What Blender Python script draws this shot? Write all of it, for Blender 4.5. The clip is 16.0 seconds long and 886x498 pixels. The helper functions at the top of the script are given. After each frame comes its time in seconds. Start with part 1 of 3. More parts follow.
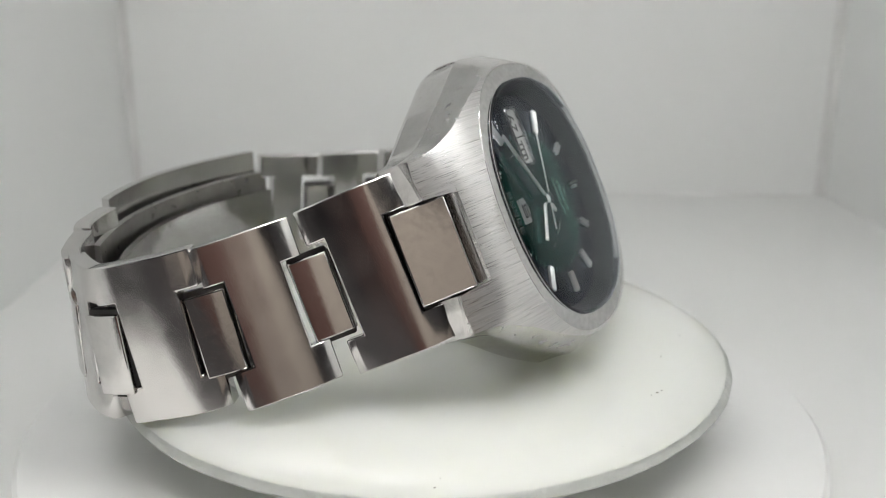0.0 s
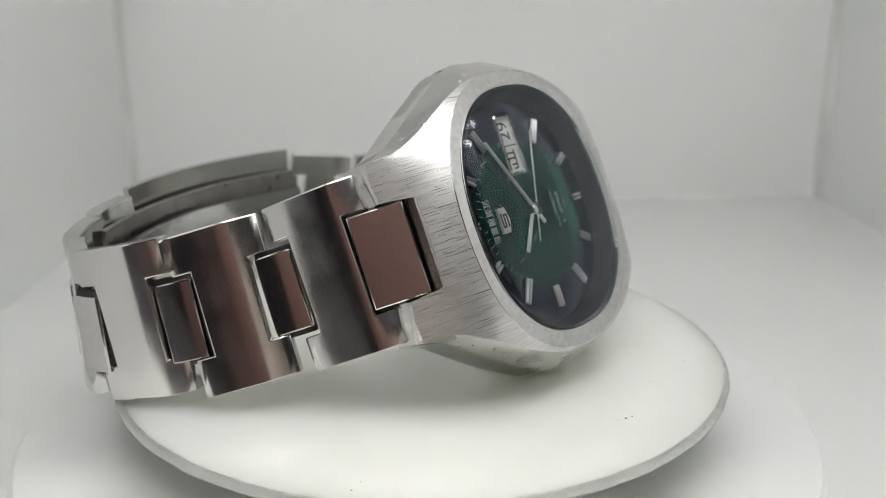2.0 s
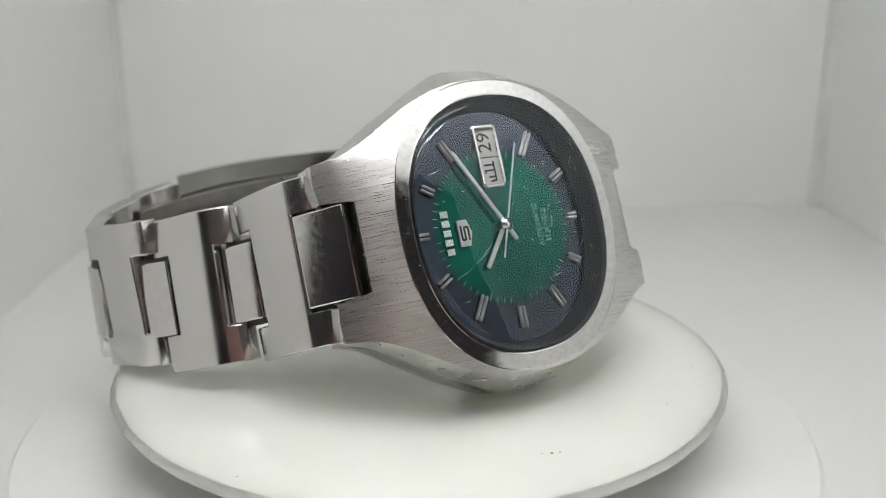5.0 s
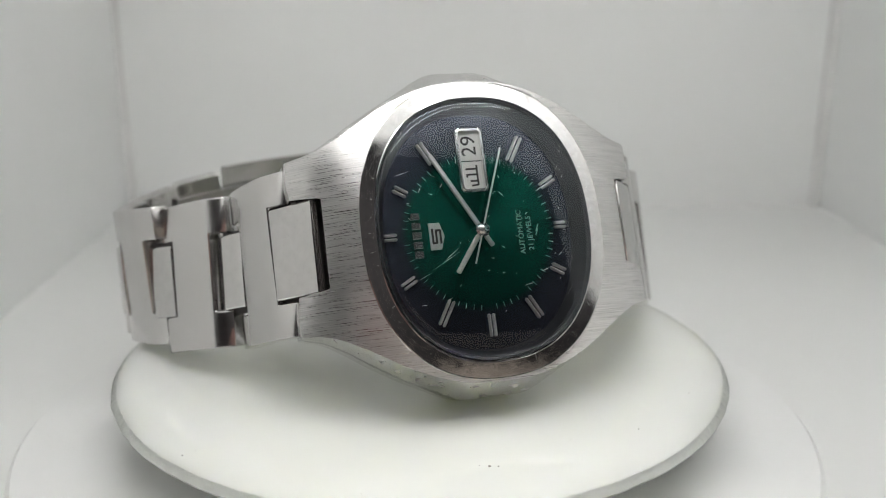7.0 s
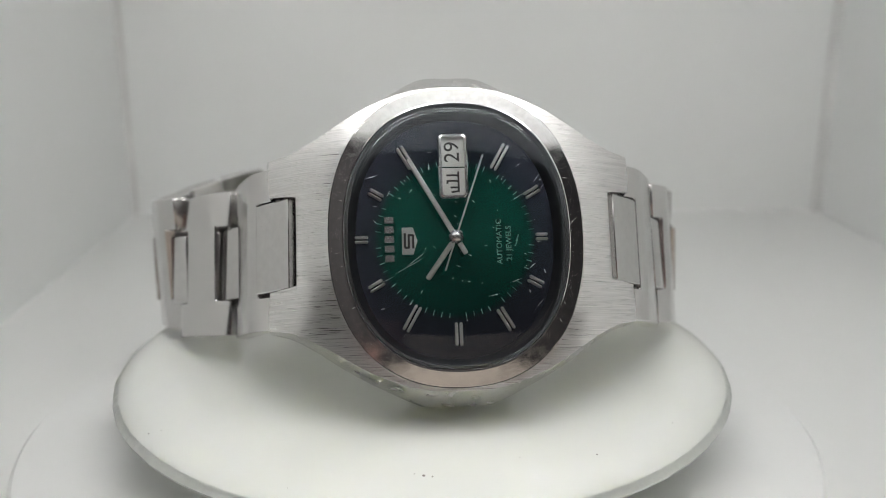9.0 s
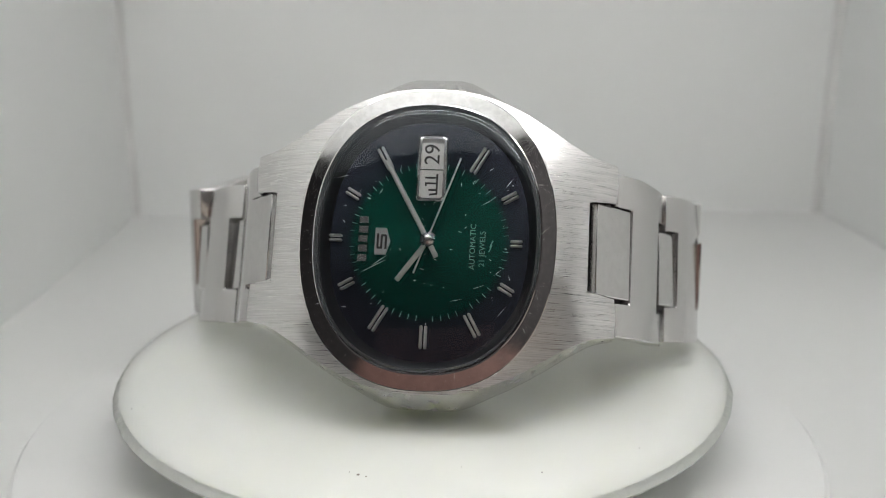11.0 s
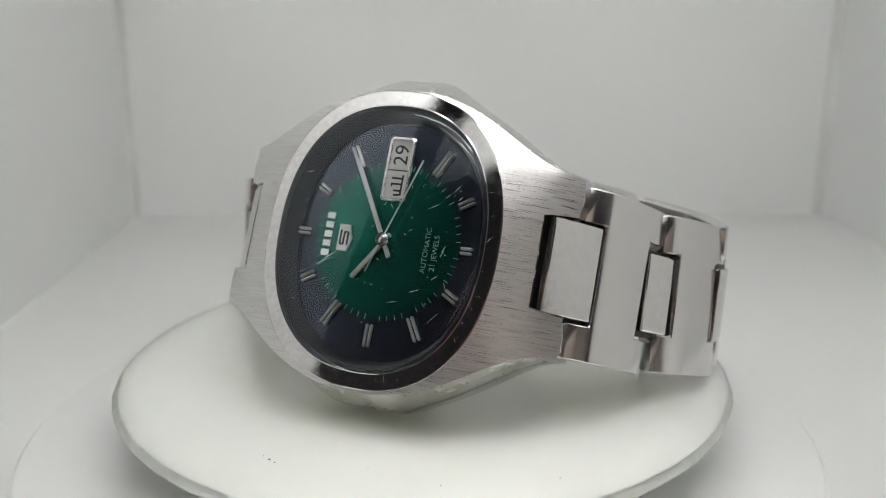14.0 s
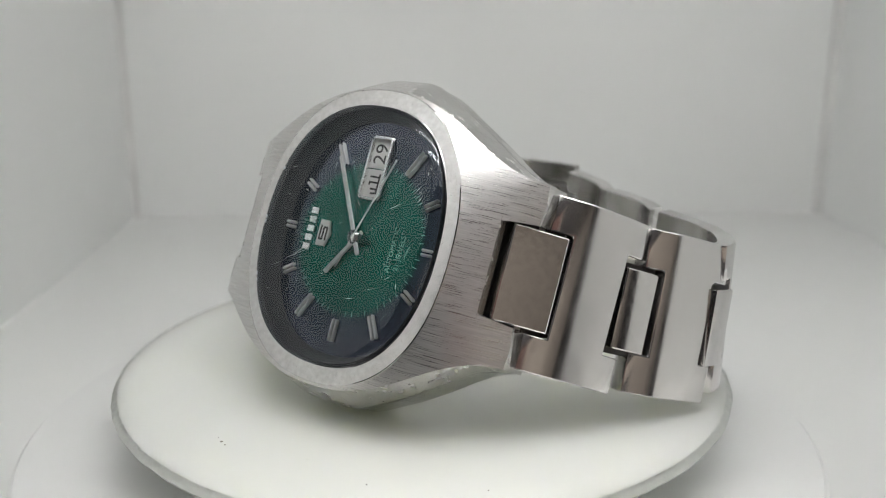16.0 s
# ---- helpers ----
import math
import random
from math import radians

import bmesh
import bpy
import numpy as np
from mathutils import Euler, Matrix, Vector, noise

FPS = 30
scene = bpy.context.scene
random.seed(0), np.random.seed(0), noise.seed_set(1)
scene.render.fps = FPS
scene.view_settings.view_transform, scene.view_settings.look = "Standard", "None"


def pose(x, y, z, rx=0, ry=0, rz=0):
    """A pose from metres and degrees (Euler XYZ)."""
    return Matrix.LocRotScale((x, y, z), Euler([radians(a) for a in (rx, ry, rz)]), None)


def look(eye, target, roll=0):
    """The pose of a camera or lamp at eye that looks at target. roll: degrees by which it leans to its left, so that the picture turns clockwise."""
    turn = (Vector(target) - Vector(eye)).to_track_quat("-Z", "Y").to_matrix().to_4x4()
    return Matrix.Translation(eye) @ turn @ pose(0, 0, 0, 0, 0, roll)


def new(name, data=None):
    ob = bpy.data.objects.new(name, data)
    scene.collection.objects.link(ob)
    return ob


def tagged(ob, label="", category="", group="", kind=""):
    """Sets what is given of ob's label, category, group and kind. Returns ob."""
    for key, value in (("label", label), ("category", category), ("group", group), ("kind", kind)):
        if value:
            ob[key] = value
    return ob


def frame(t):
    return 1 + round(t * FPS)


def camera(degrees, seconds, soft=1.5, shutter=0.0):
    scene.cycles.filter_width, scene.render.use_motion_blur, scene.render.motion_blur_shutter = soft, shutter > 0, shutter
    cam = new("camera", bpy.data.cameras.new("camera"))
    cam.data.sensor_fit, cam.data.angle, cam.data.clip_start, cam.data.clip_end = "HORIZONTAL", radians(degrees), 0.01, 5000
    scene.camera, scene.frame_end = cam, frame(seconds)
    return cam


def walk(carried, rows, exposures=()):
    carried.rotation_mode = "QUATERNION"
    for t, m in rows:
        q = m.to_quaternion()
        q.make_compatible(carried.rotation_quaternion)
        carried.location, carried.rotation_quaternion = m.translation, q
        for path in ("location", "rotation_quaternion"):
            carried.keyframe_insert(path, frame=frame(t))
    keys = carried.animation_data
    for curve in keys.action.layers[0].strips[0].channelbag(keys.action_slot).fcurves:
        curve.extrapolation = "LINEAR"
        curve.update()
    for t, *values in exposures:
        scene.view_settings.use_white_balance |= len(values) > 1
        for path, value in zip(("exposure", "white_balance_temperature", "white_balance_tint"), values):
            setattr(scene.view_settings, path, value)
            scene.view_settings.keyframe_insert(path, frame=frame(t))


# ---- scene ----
MM = 0.001

# ---- camera: it stands before an open light box and tilts up a little in the course of the shot ----
EYE = Vector((0.0, -0.106, 0.058))
cam = camera(51.2, 16.0, soft=0.85)
cam.data.dof.use_dof = True
cam.data.dof.focus_distance = 0.092
cam.data.dof.aperture_fstop = 27.0
AIM = [  # seconds, degrees to the right, degrees up
    (0.0, 1.28, -17.349), (0.5, 1.325, -17.208), (1.0, 1.367, -17.093), (1.5, 1.40, -17.055), (2.0, 1.48, -17.075),
    (2.5, 1.52, -17.09), (3.0, 1.54, -17.022), (3.5, 1.567, -16.934), (4.0, 1.61, -16.818), (6.5, 1.66, -16.607),
    (7.0, 1.62, -16.60), (7.5, 1.45, -16.62), (8.0, 1.46, -16.462), (8.5, 1.468, -16.399), (9.0, 1.50, -16.339),
    (11.5, 1.43, -16.252), (12.5, 1.45, -16.24), (13.5, 1.45, -16.205), (14.5, 1.43, -16.20), (15.5, 1.46, -16.14),
    (16.0, 1.45, -16.20)]


def aim(right, up):
    a, b = radians(right), radians(up)
    return look(EYE, EYE + Vector((math.sin(a) * math.cos(b), math.cos(a) * math.cos(b), math.sin(b))))


walk(cam, [(t, aim(r, u)) for t, r, u in AIM],
     exposures=[(0, .08), (4, .08), (6.5, .12), (8, .05), (9, 0.0), (12.5, 0.0), (16, .03)])

# ---- light: white strips under the box's roof, a dim room around ----
scene.view_settings.exposure = 0.0
world = bpy.data.worlds.new("room_dark")
world.use_nodes = True
world.node_tree.nodes["Background"].inputs[0].default_value = (0.5, 0.42, 0.38, 1)
world.node_tree.nodes["Background"].inputs[1].default_value = 0.02
scene.world = world
lamp = new("room_lamp", bpy.data.lights.new("room_lamp", "AREA"))
lamp.data.size, lamp.data.energy, lamp.data.color = 0.5, 13.0, (1.0, 0.95, 0.89)
lamp.matrix_basis = look((0.0, -0.45, 0.98), (0.0, -0.55, 0.0))
STRIP = 13.9   # strength of the strips


# ---- materials ----
def material(name, color, rough=0.5, metal=0.0, scale=200.0, vary=0.08, bump=0.0, bump_scale=800.0, rough_vary=0.0,
             stretch=(1, 1, 1), coat=0.0, spec=0.5):
    m = bpy.data.materials.new(name)
    m.use_nodes = True
    t = m.node_tree
    n, link = t.nodes, t.links
    b = n["Principled BSDF"]
    b.inputs["Roughness"].default_value = rough
    b.inputs["Metallic"].default_value = metal
    b.inputs["Specular IOR Level"].default_value = spec
    if coat:
        b.inputs["Coat Weight"].default_value = coat
        b.inputs["Coat Roughness"].default_value = 0.05
    co = n.new("ShaderNodeTexCoord")
    mp = n.new("ShaderNodeMapping")
    mp.inputs["Scale"].default_value = stretch
    link.new(co.outputs["Object"], mp.inputs["Vector"])
    big = n.new("ShaderNodeTexNoise")
    big.inputs["Scale"].default_value = scale
    big.inputs["Detail"].default_value = 6
    link.new(mp.outputs[0], big.inputs["Vector"])
    ramp = n.new("ShaderNodeMapRange")
    ramp.inputs[1].default_value, ramp.inputs[2].default_value = 0.3, 0.7
    ramp.inputs[3].default_value, ramp.inputs[4].default_value = 1 - vary, 1 + vary
    link.new(big.outputs["Fac"], ramp.inputs[0])
    mul = n.new("ShaderNodeVectorMath")
    mul.operation = "SCALE"
    mul.inputs[0].default_value = color
    link.new(ramp.outputs[0], mul.inputs["Scale"])
    link.new(mul.outputs[0], b.inputs["Base Color"])
    fine = n.new("ShaderNodeTexNoise")
    fine.inputs["Scale"].default_value = bump_scale
    fine.inputs["Detail"].default_value = 4
    link.new(mp.outputs[0], fine.inputs["Vector"])
    if rough_vary:
        rr = n.new("ShaderNodeMapRange")
        rr.inputs[1].default_value, rr.inputs[2].default_value = 0.3, 0.7
        rr.inputs[3].default_value, rr.inputs[4].default_value = max(0.02, rough - rough_vary), rough + rough_vary
        link.new(fine.outputs["Fac"], rr.inputs[0])
        link.new(rr.outputs[0], b.inputs["Roughness"])
    if bump:
        bp = n.new("ShaderNodeBump")
        bp.inputs["Strength"].default_value = 1.0
        bp.inputs["Distance"].default_value = bump
        link.new(fine.outputs["Fac"], bp.inputs["Height"])
        link.new(bp.outputs[0], b.inputs["Normal"])
    return m


WHITE = material("white_box_plastic", (0.787, 0.80, 0.793), 0.45, scale=14, vary=0.02, bump=0.00004, bump_scale=300)
FLOOR = material("white_box_floor", (0.73, 0.74, 0.73), 0.45, scale=14, vary=0.02, bump=0.00004, bump_scale=300)
TABLE = material("white_turntable_plastic", (0.72, 0.73, 0.725), 0.4, scale=30, vary=0.02, bump=0.00002, bump_scale=500)
GLASS_WHITE = material("milk_glass", (0.83, 0.852, 0.80), 0.2, scale=40, vary=0.03, coat=0.6, bump=0.00003, bump_scale=60)
RIM = material("chipped_milk_glass", (0.76, 0.78, 0.74), 0.05, scale=400, vary=0.05, bump=0.0003, bump_scale=900, coat=1.0)


def let_light_through(m, share):
    """Milk glass: part of the light passes."""
    n, link = m.node_tree.nodes, m.node_tree.links
    b = n["Principled BSDF"]
    tr, mix = n.new("ShaderNodeBsdfTranslucent"), n.new("ShaderNodeMixShader")
    tr.inputs[0].default_value = (0.80, 0.84, 0.79, 1)
    mix.inputs[0].default_value = share
    link.new(b.outputs[0], mix.inputs[1])
    link.new(tr.outputs[0], mix.inputs[2])
    link.new(mix.outputs[0], n["Material Output"].inputs[0])


for m_ in (GLASS_WHITE, RIM):
    b_ = m_.node_tree.nodes["Principled BSDF"]
    b_.inputs["Subsurface Weight"].default_value = 0.7
    b_.inputs["Subsurface Radius"].default_value = (1.0, 1.0, 0.9)
    b_.inputs["Subsurface Scale"].default_value = 0.014
let_light_through(GLASS_WHITE, 0.05)
let_light_through(RIM, 0.4)
ROOM = material("dark_room_wall", (0.024, 0.023, 0.026), 0.8, scale=3, vary=0.2)
WOOD = material("reddish_brown_wood", (0.26, 0.15, 0.135), 0.5, scale=9, vary=0.25, stretch=(6, 6, 1))
BEIGE = material("beige_door", (0.72, 0.645, 0.575), 0.6, scale=5, vary=0.1)
STEEL = material("polished_steel", (0.61, 0.60, 0.59), 0.13, 1.0, scale=900, vary=0.05, rough_vary=0.05, bump_scale=1500)
SCUFFED = material("scuffed_polished_steel", (0.66, 0.655, 0.65), 0.09, 1.0, scale=1800, vary=0.10, rough_vary=0.05, bump=0.000003, bump_scale=900)
SATIN = material("satin_steel", (0.62, 0.61, 0.60), 0.19, 1.0, scale=220, vary=0.03, rough_vary=0.06, bump_scale=260)
BRUSHED = material("brushed_steel", (0.68, 0.67, 0.66), 0.33, 1.0, scale=330, vary=0.13, rough_vary=0.10, bump=0.0000036,
                   bump_scale=480, stretch=(0.4, 36, 1))


def comb(m, amount):
    """Brushing along x: reflections spread across it."""
    n, link = m.node_tree.nodes, m.node_tree.links
    v, t = n.new("ShaderNodeCombineXYZ"), n.new("ShaderNodeVectorTransform")
    v.inputs[1].default_value = 1.0
    t.vector_type, t.convert_from, t.convert_to = "VECTOR", "OBJECT", "WORLD"
    link.new(v.outputs[0], t.inputs[0])
    link.new(t.outputs[0], n["Principled BSDF"].inputs["Tangent"])
    n["Principled BSDF"].inputs["Anisotropic"].default_value = amount


comb(BRUSHED, 0.6)
FACET = material("satin_facet_steel", (0.68, 0.67, 0.66), 0.25, 1.0, scale=500, vary=0.03, rough_vary=0.04, bump_scale=900)
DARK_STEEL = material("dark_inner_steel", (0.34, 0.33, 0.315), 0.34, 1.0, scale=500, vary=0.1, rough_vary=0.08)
GASKET = material("black_gasket", (0.02, 0.02, 0.022), 0.35)
CHROME = material("chromed_marker", (0.86, 0.86, 0.86), 0.20, 1.0, vary=0.02)
PRINT = material("pale_print", (0.20, 0.38, 0.33), 0.5, vary=0.02)
POINTER = material("pale_pointer_metal", (0.74, 0.74, 0.73), 0.28, 0.75, scale=900, vary=0.04)
PRINT_PALE = material("scratch_white", (0.7, 0.72, 0.7), 0.6, vary=0.02)
# hinge steel coloured near black: the deep shade of the bracelet gaps, painted in
GAP_SHADE = material("gap_shade_steel", (0.07, 0.068, 0.066), 0.55, 0.8, scale=600, vary=0.2)
INK = material("black_print", (0.02, 0.02, 0.02), 0.5, vary=0.02)
PAPER = material("white_disc", (0.62, 0.62, 0.60), 0.5, vary=0.03)
SPECK = material("dust_speck", (0.22, 0.21, 0.18), 0.8)


def strip_material():
    m = bpy.data.materials.new("led_glow")
    m.use_nodes = True
    n = m.node_tree.nodes
    e = n.new("ShaderNodeEmission")
    e.inputs[0].default_value, e.inputs[1].default_value = (1.0, 0.978, 0.968, 1), STRIP
    m.node_tree.links.new(e.outputs[0], n["Material Output"].inputs[0])
    return m


def crystal_material():
    m = bpy.data.materials.new("mineral_crystal")
    m.use_nodes = True
    n, link = m.node_tree.nodes, m.node_tree.links
    f = n.new("ShaderNodeFresnel")
    f.inputs[0].default_value = 1.52
    tr, gl, mix = n.new("ShaderNodeBsdfTransparent"), n.new("ShaderNodeBsdfGlossy"), n.new("ShaderNodeMixShader")
    tr.inputs[0].default_value = (0.94, 0.95, 0.95, 1)
    gl.inputs["Roughness"].default_value = 0.0
    gl.inputs[0].default_value = (0.88, 0.93, 1.0, 1)
    link.new(f.outputs[0], mix.inputs[0])
    link.new(tr.outputs[0], mix.inputs[1])
    link.new(gl.outputs[0], mix.inputs[2])
    link.new(mix.outputs[0], n["Material Output"].inputs[0])
    return m


def dial_material():
    """Green sunray lacquer that runs into black outside the minute track."""
    m = bpy.data.materials.new("green_sunray_dial")
    m.use_nodes = True
    n, link = m.node_tree.nodes, m.node_tree.links
    b = n["Principled BSDF"]
    co = n.new("ShaderNodeTexCoord")
    sep = n.new("ShaderNodeSeparateXYZ")
    link.new(co.outputs["Object"], sep.inputs[0])
    flat = n.new("ShaderNodeCombineXYZ")
    link.new(sep.outputs[0], flat.inputs[0])
    link.new(sep.outputs[1], flat.inputs[1])
    ln = n.new("ShaderNodeVectorMath")
    ln.operation = "LENGTH"
    link.new(flat.outputs[0], ln.inputs[0])
    ramp = n.new("ShaderNodeValToRGB")
    e = ramp.color_ramp.elements
    e[0].position, e[0].color = 0.0, (0.006, 0.138, 0.100, 1)
    e[1].position, e[1].color = 1.0, (0.075, 0.084, 0.118, 1)
    for at, col in ((0.55, (0.006, 0.134, 0.098, 1)), (0.675, (0.006, 0.118, 0.087, 1)), (0.735, (0.05, 0.07, 0.095, 1))):
        k = e.new(at)
        k.color = col
    scale = n.new("ShaderNodeMath")
    scale.operation = "MULTIPLY"
    scale.inputs[1].default_value = 1 / (11.5 * MM)
    link.new(ln.outputs["Value"], scale.inputs[0])
    link.new(scale.outputs[0], ramp.inputs[0])
    link.new(ramp.outputs[0], b.inputs["Base Color"])
    b.inputs["Metallic"].default_value = 0.9
    b.inputs["Roughness"].default_value = 0.21
    b.inputs["Anisotropic"].default_value = 0.75
    tan = n.new("ShaderNodeTangent")
    tan.direction_type, tan.axis = "RADIAL", "Z"
    link.new(tan.outputs[0], b.inputs["Tangent"])
    return m


LED, CRYSTAL, DIAL = strip_material(), crystal_material(), dial_material()


# ---- building tools ----
def finish(bm, material_, smooth=35):
    bmesh.ops.recalc_face_normals(bm, faces=bm.faces)
    me = bpy.data.meshes.new("m")
    bm.to_mesh(me)
    bm.free()
    me.materials.append(material_)
    if smooth:
        me.set_sharp_from_angle(angle=radians(smooth))
        me.polygons.foreach_set("use_smooth", [True] * len(me.polygons))
    return me


def part(name, bm, material_, parent, label="", smooth=35, m=None):
    me = finish(bm, material_, smooth)
    me.name = name
    ob = new(name, me)
    ob.parent = parent
    if m is not None:
        ob.matrix_basis = m
    if label:
        ob["label"] = label
    return ob


def box(x0, x1, y0, y1, z0, z1, bevel=0.0, seg=2, bm=None):
    own = bmesh.new()
    bmesh.ops.create_cube(own, size=1)
    for v in own.verts:
        v.co = Vector((x0 + (v.co.x + .5) * (x1 - x0), y0 + (v.co.y + .5) * (y1 - y0), z0 + (v.co.z + .5) * (z1 - z0)))
    if bevel:
        bmesh.ops.bevel(own, geom=own.edges[:], offset=bevel, segments=seg, profile=0.5, affect="EDGES")
    if bm is None:
        return own
    me = bpy.data.meshes.new("t")
    own.to_mesh(me)
    bm.from_mesh(me)
    bpy.data.meshes.remove(me)
    own.free()
    return bm


def loft(rings, cap_first=False, cap_last=False):
    bm = bmesh.new()
    rows = [[bm.verts.new(Vector(p) * MM) for p in ring] for ring in rings]
    n = len(rows[0])
    for a, b in zip(rows, rows[1:]):
        for i in range(n):
            bm.faces.new((a[i], a[(i + 1) % n], b[(i + 1) % n], b[i]))
    if cap_first:
        bm.faces.new(rows[0][::-1])
    if cap_last:
        bm.faces.new(rows[-1])
    return bm


def turned(profile, n=96, cx=0.0, cy=0.0):
    """A solid of revolution round z from (radius, height) in mm."""
    return loft([[(cx + r * math.cos(2 * math.pi * i / n), cy + r * math.sin(2 * math.pi * i / n), z) for i in range(n)]
                 for r, z in profile], True, True)


# ---- the light box ----
X0, X1, Y0, Y1, TOP = -0.073, 0.104, -0.076, 0.126, 0.165


def wall(name, x0, x1, y0, y1, z0, z1, mat=WHITE, label="white matt wall of the light box", cat="wall"):
    ob = new(name, finish(box(x0, x1, y0, y1, z0, z1), mat, 0))
    return tagged(ob, label, cat, kind="structure")


wall("floor", X0 - .003, X1 + .003, Y0, Y1 + .003, -0.003, 0.0, FLOOR, label="white matt floor of the light box", cat="floor")
wall("wall_west", X0 - .003, X0, -0.057, Y1 + .003, 0.0, TOP)
wall("wall_east", X1, X1 + .003, -0.082, Y1 + .003, 0.0, TOP)
wall("wall_south", X0 + .0005, X1 - .0005, Y0 - .002, Y0, 0.108, TOP - .0005, label="white matt lip over the open front of the light box")
wall("wall_north", X0, X1, Y1, Y1 + .003, 0.0, TOP)
wall("ceiling", X0 - .003, X1 + .003, Y0, Y1 + .003, TOP, TOP + .003, label="white matt roof of the light box", cat="ceiling")
SEAM = material("grey_seam", (0.70, 0.70, 0.69), 0.7, scale=60, vary=0.1)
for name, a in (("trim_west", (X0, X0 + .0016, Y1 - .0016, Y1, 0.0, TOP)), ("trim_east", (X1 - .0020, X1, Y1 - .0020, Y1, 0.0, TOP))):
    wall(name, *a, SEAM, "thin grey seam in the box corner", "seam")
# the room around the box
wall("room_floor", -0.8, 0.8, -0.9, 0.5, -0.012, -0.0035, ROOM, "dim dark table and room floor", "floor")
wall("room_wall_south", -0.8, 0.8, -0.91, -0.9, -0.01, 1.0, ROOM, "dim dark wall of the room", "wall")
wall("room_wall_west", -0.81, -0.8, -0.9, 0.5, -0.01, 1.0, ROOM, "dim dark wall of the room", "wall")
wall("room_wall_east", 0.8, 0.81, -0.9, 0.5, -0.01, 1.0, ROOM, "dim dark wall of the room", "wall")
wall("room_wall_north", -0.8, 0.8, 0.5, 0.51, -0.01, 1.0, ROOM, "dim dark wall of the room", "wall")
wall("room_cupboard", -0.008, 0.79, -0.9, -0.80, -0.0035, 0.30, BEIGE, "pale beige cupboard against the room wall", "cupboard")
wall("room_wardrobe", -0.34, -0.010, -0.9, -0.80, -0.0035, 0.34, WOOD, "reddish-brown wooden wardrobe against the room wall", "wardrobe")
wall("room_ceiling", -0.8, 0.8, -0.9, 0.5, 1.0, 1.01, ROOM, "dim dark ceiling of the room", "ceiling")


def led_strip(y, half):
    root = tagged(new("led_strip"), "white glowing lamp strip under the box roof", "lamp", "strips of the light box")
    root.location = (0.5 * (X0 + X1), y, TOP)
    part("strip_base", box(-half - .002, half + .002, -.006, .006, -.003, -.0002), TABLE, root)
    part("strip_diffuser", box(-half, half, -.005, .005, -.0048, -.0032, .0006), LED, root, "glowing white diffuser")
    return root


led_strip(-0.068, 0.080)
led_strip(-0.030, 0.078)

# ---- turntable and the white glass disc on it ----
TABLE_TOP, PLATE_TOP = 5.0, 14.0
turntable = tagged(new("turntable"), "round white plastic turntable on the box floor", "turntable")
part("platter", turned([(44, 0.6), (47.0, 0.6), (47.8, 1.2), (47.8, 4.4), (47.2, 5.0), (10, 5.0)], 128), TABLE, turntable)
part("foot_ring", turned([(38, 0.0), (41, 0.0), (41, 0.6), (38, 0.6)], 64), TABLE, turntable)

plate = tagged(new("glass_disc"), "glossy white milk-glass disc with a chipped rim", "display stand")
PX, PY, PR = 0.4, 0.0, 36.5


def disc_rings(prof):
    n, rng = 240, random.Random(4)
    rough = [rng.uniform(-1, 1) for _ in range(n)]
    rough = [.5 * rough[i] + .3 * rough[i - 1] + .2 * rough[i - 2] for i in range(n)]
    return [[(PX + (r + a * rough[i]) * math.cos(2 * math.pi * i / n), PY + (r + a * rough[i]) * math.sin(2 * math.pi * i / n),
              PLATE_TOP + z + a * .3 * rough[(i * 7) % n]) for i in range(n)] for r, z, a in prof]


part("disc_body", loft(disc_rings([(9, -9.0, 0), (14, -9.0, 0), (15, -3.6, 0), (PR - 2.2, -2.2, .02), (PR - .9, -1.8, .05)]), True), GLASS_WHITE, plate, smooth=50)
part("rim", loft(disc_rings([(PR - .9, -1.8, .05), (PR - .1, -1.72, .09), (PR, -1.5, .1), (PR - .25, -1.1, .08), (PR - .7, -.85, .03)])), RIM, plate,
     "glossy chipped rim of the disc", 50)
part("top_face", loft(disc_rings([(PR - .7, -.85, .05), (PR - 1.4, -.55, 0), (PR - 2.5, -.3, 0), (PR - 4, -.1, 0), (PR - 6.5, 0, 0), (12, 0, 0)]), False, True), GLASS_WHITE, plate, smooth=50)
for x, y, d in ((0.3, -30.1, .35), (1.1, -30.3, .2), (-.6, -29.8, .15), (-27.6, -20.4, .3), (-26.4, -20.2, .12), (9.5, -27.0, .12), (17.0, -26.5, .14), (-12.0, -31.5, .12), (26.0, -20.0, .16)):
    part("speck", turned([(d * .5, -.2), (d * .45, .02), (d * .2, .04)], 7), SPECK, plate, "dark speck of dirt", m=pose(x * MM, y * MM, (PLATE_TOP - .028 * max(0.0, math.hypot(x - PX, y) - PR + 6) ** 2) * MM, 0, 0, 40 * x))

# ---- the watch ----
# its own space: x from twelve to six o'clock, y to three o'clock, z out of the dial; origin at the hub of the dial train
WX = Vector((0.99751, 0.07034, -0.00552))
WY = Vector((-0.02469, 0.42135, 0.90656))
WZ = Vector((0.06610, -0.90416, 0.42204))
WATCH0 = Matrix.Translation((0.00382, -0.01493, 0.03263)) @ Matrix((WX, WY, WZ)).transposed().to_4x4()
watch = tagged(new("wristwatch"), "steel wristwatch with green dial lying sideways on a disc", "wristwatch")
watch.matrix_basis = WATCH0


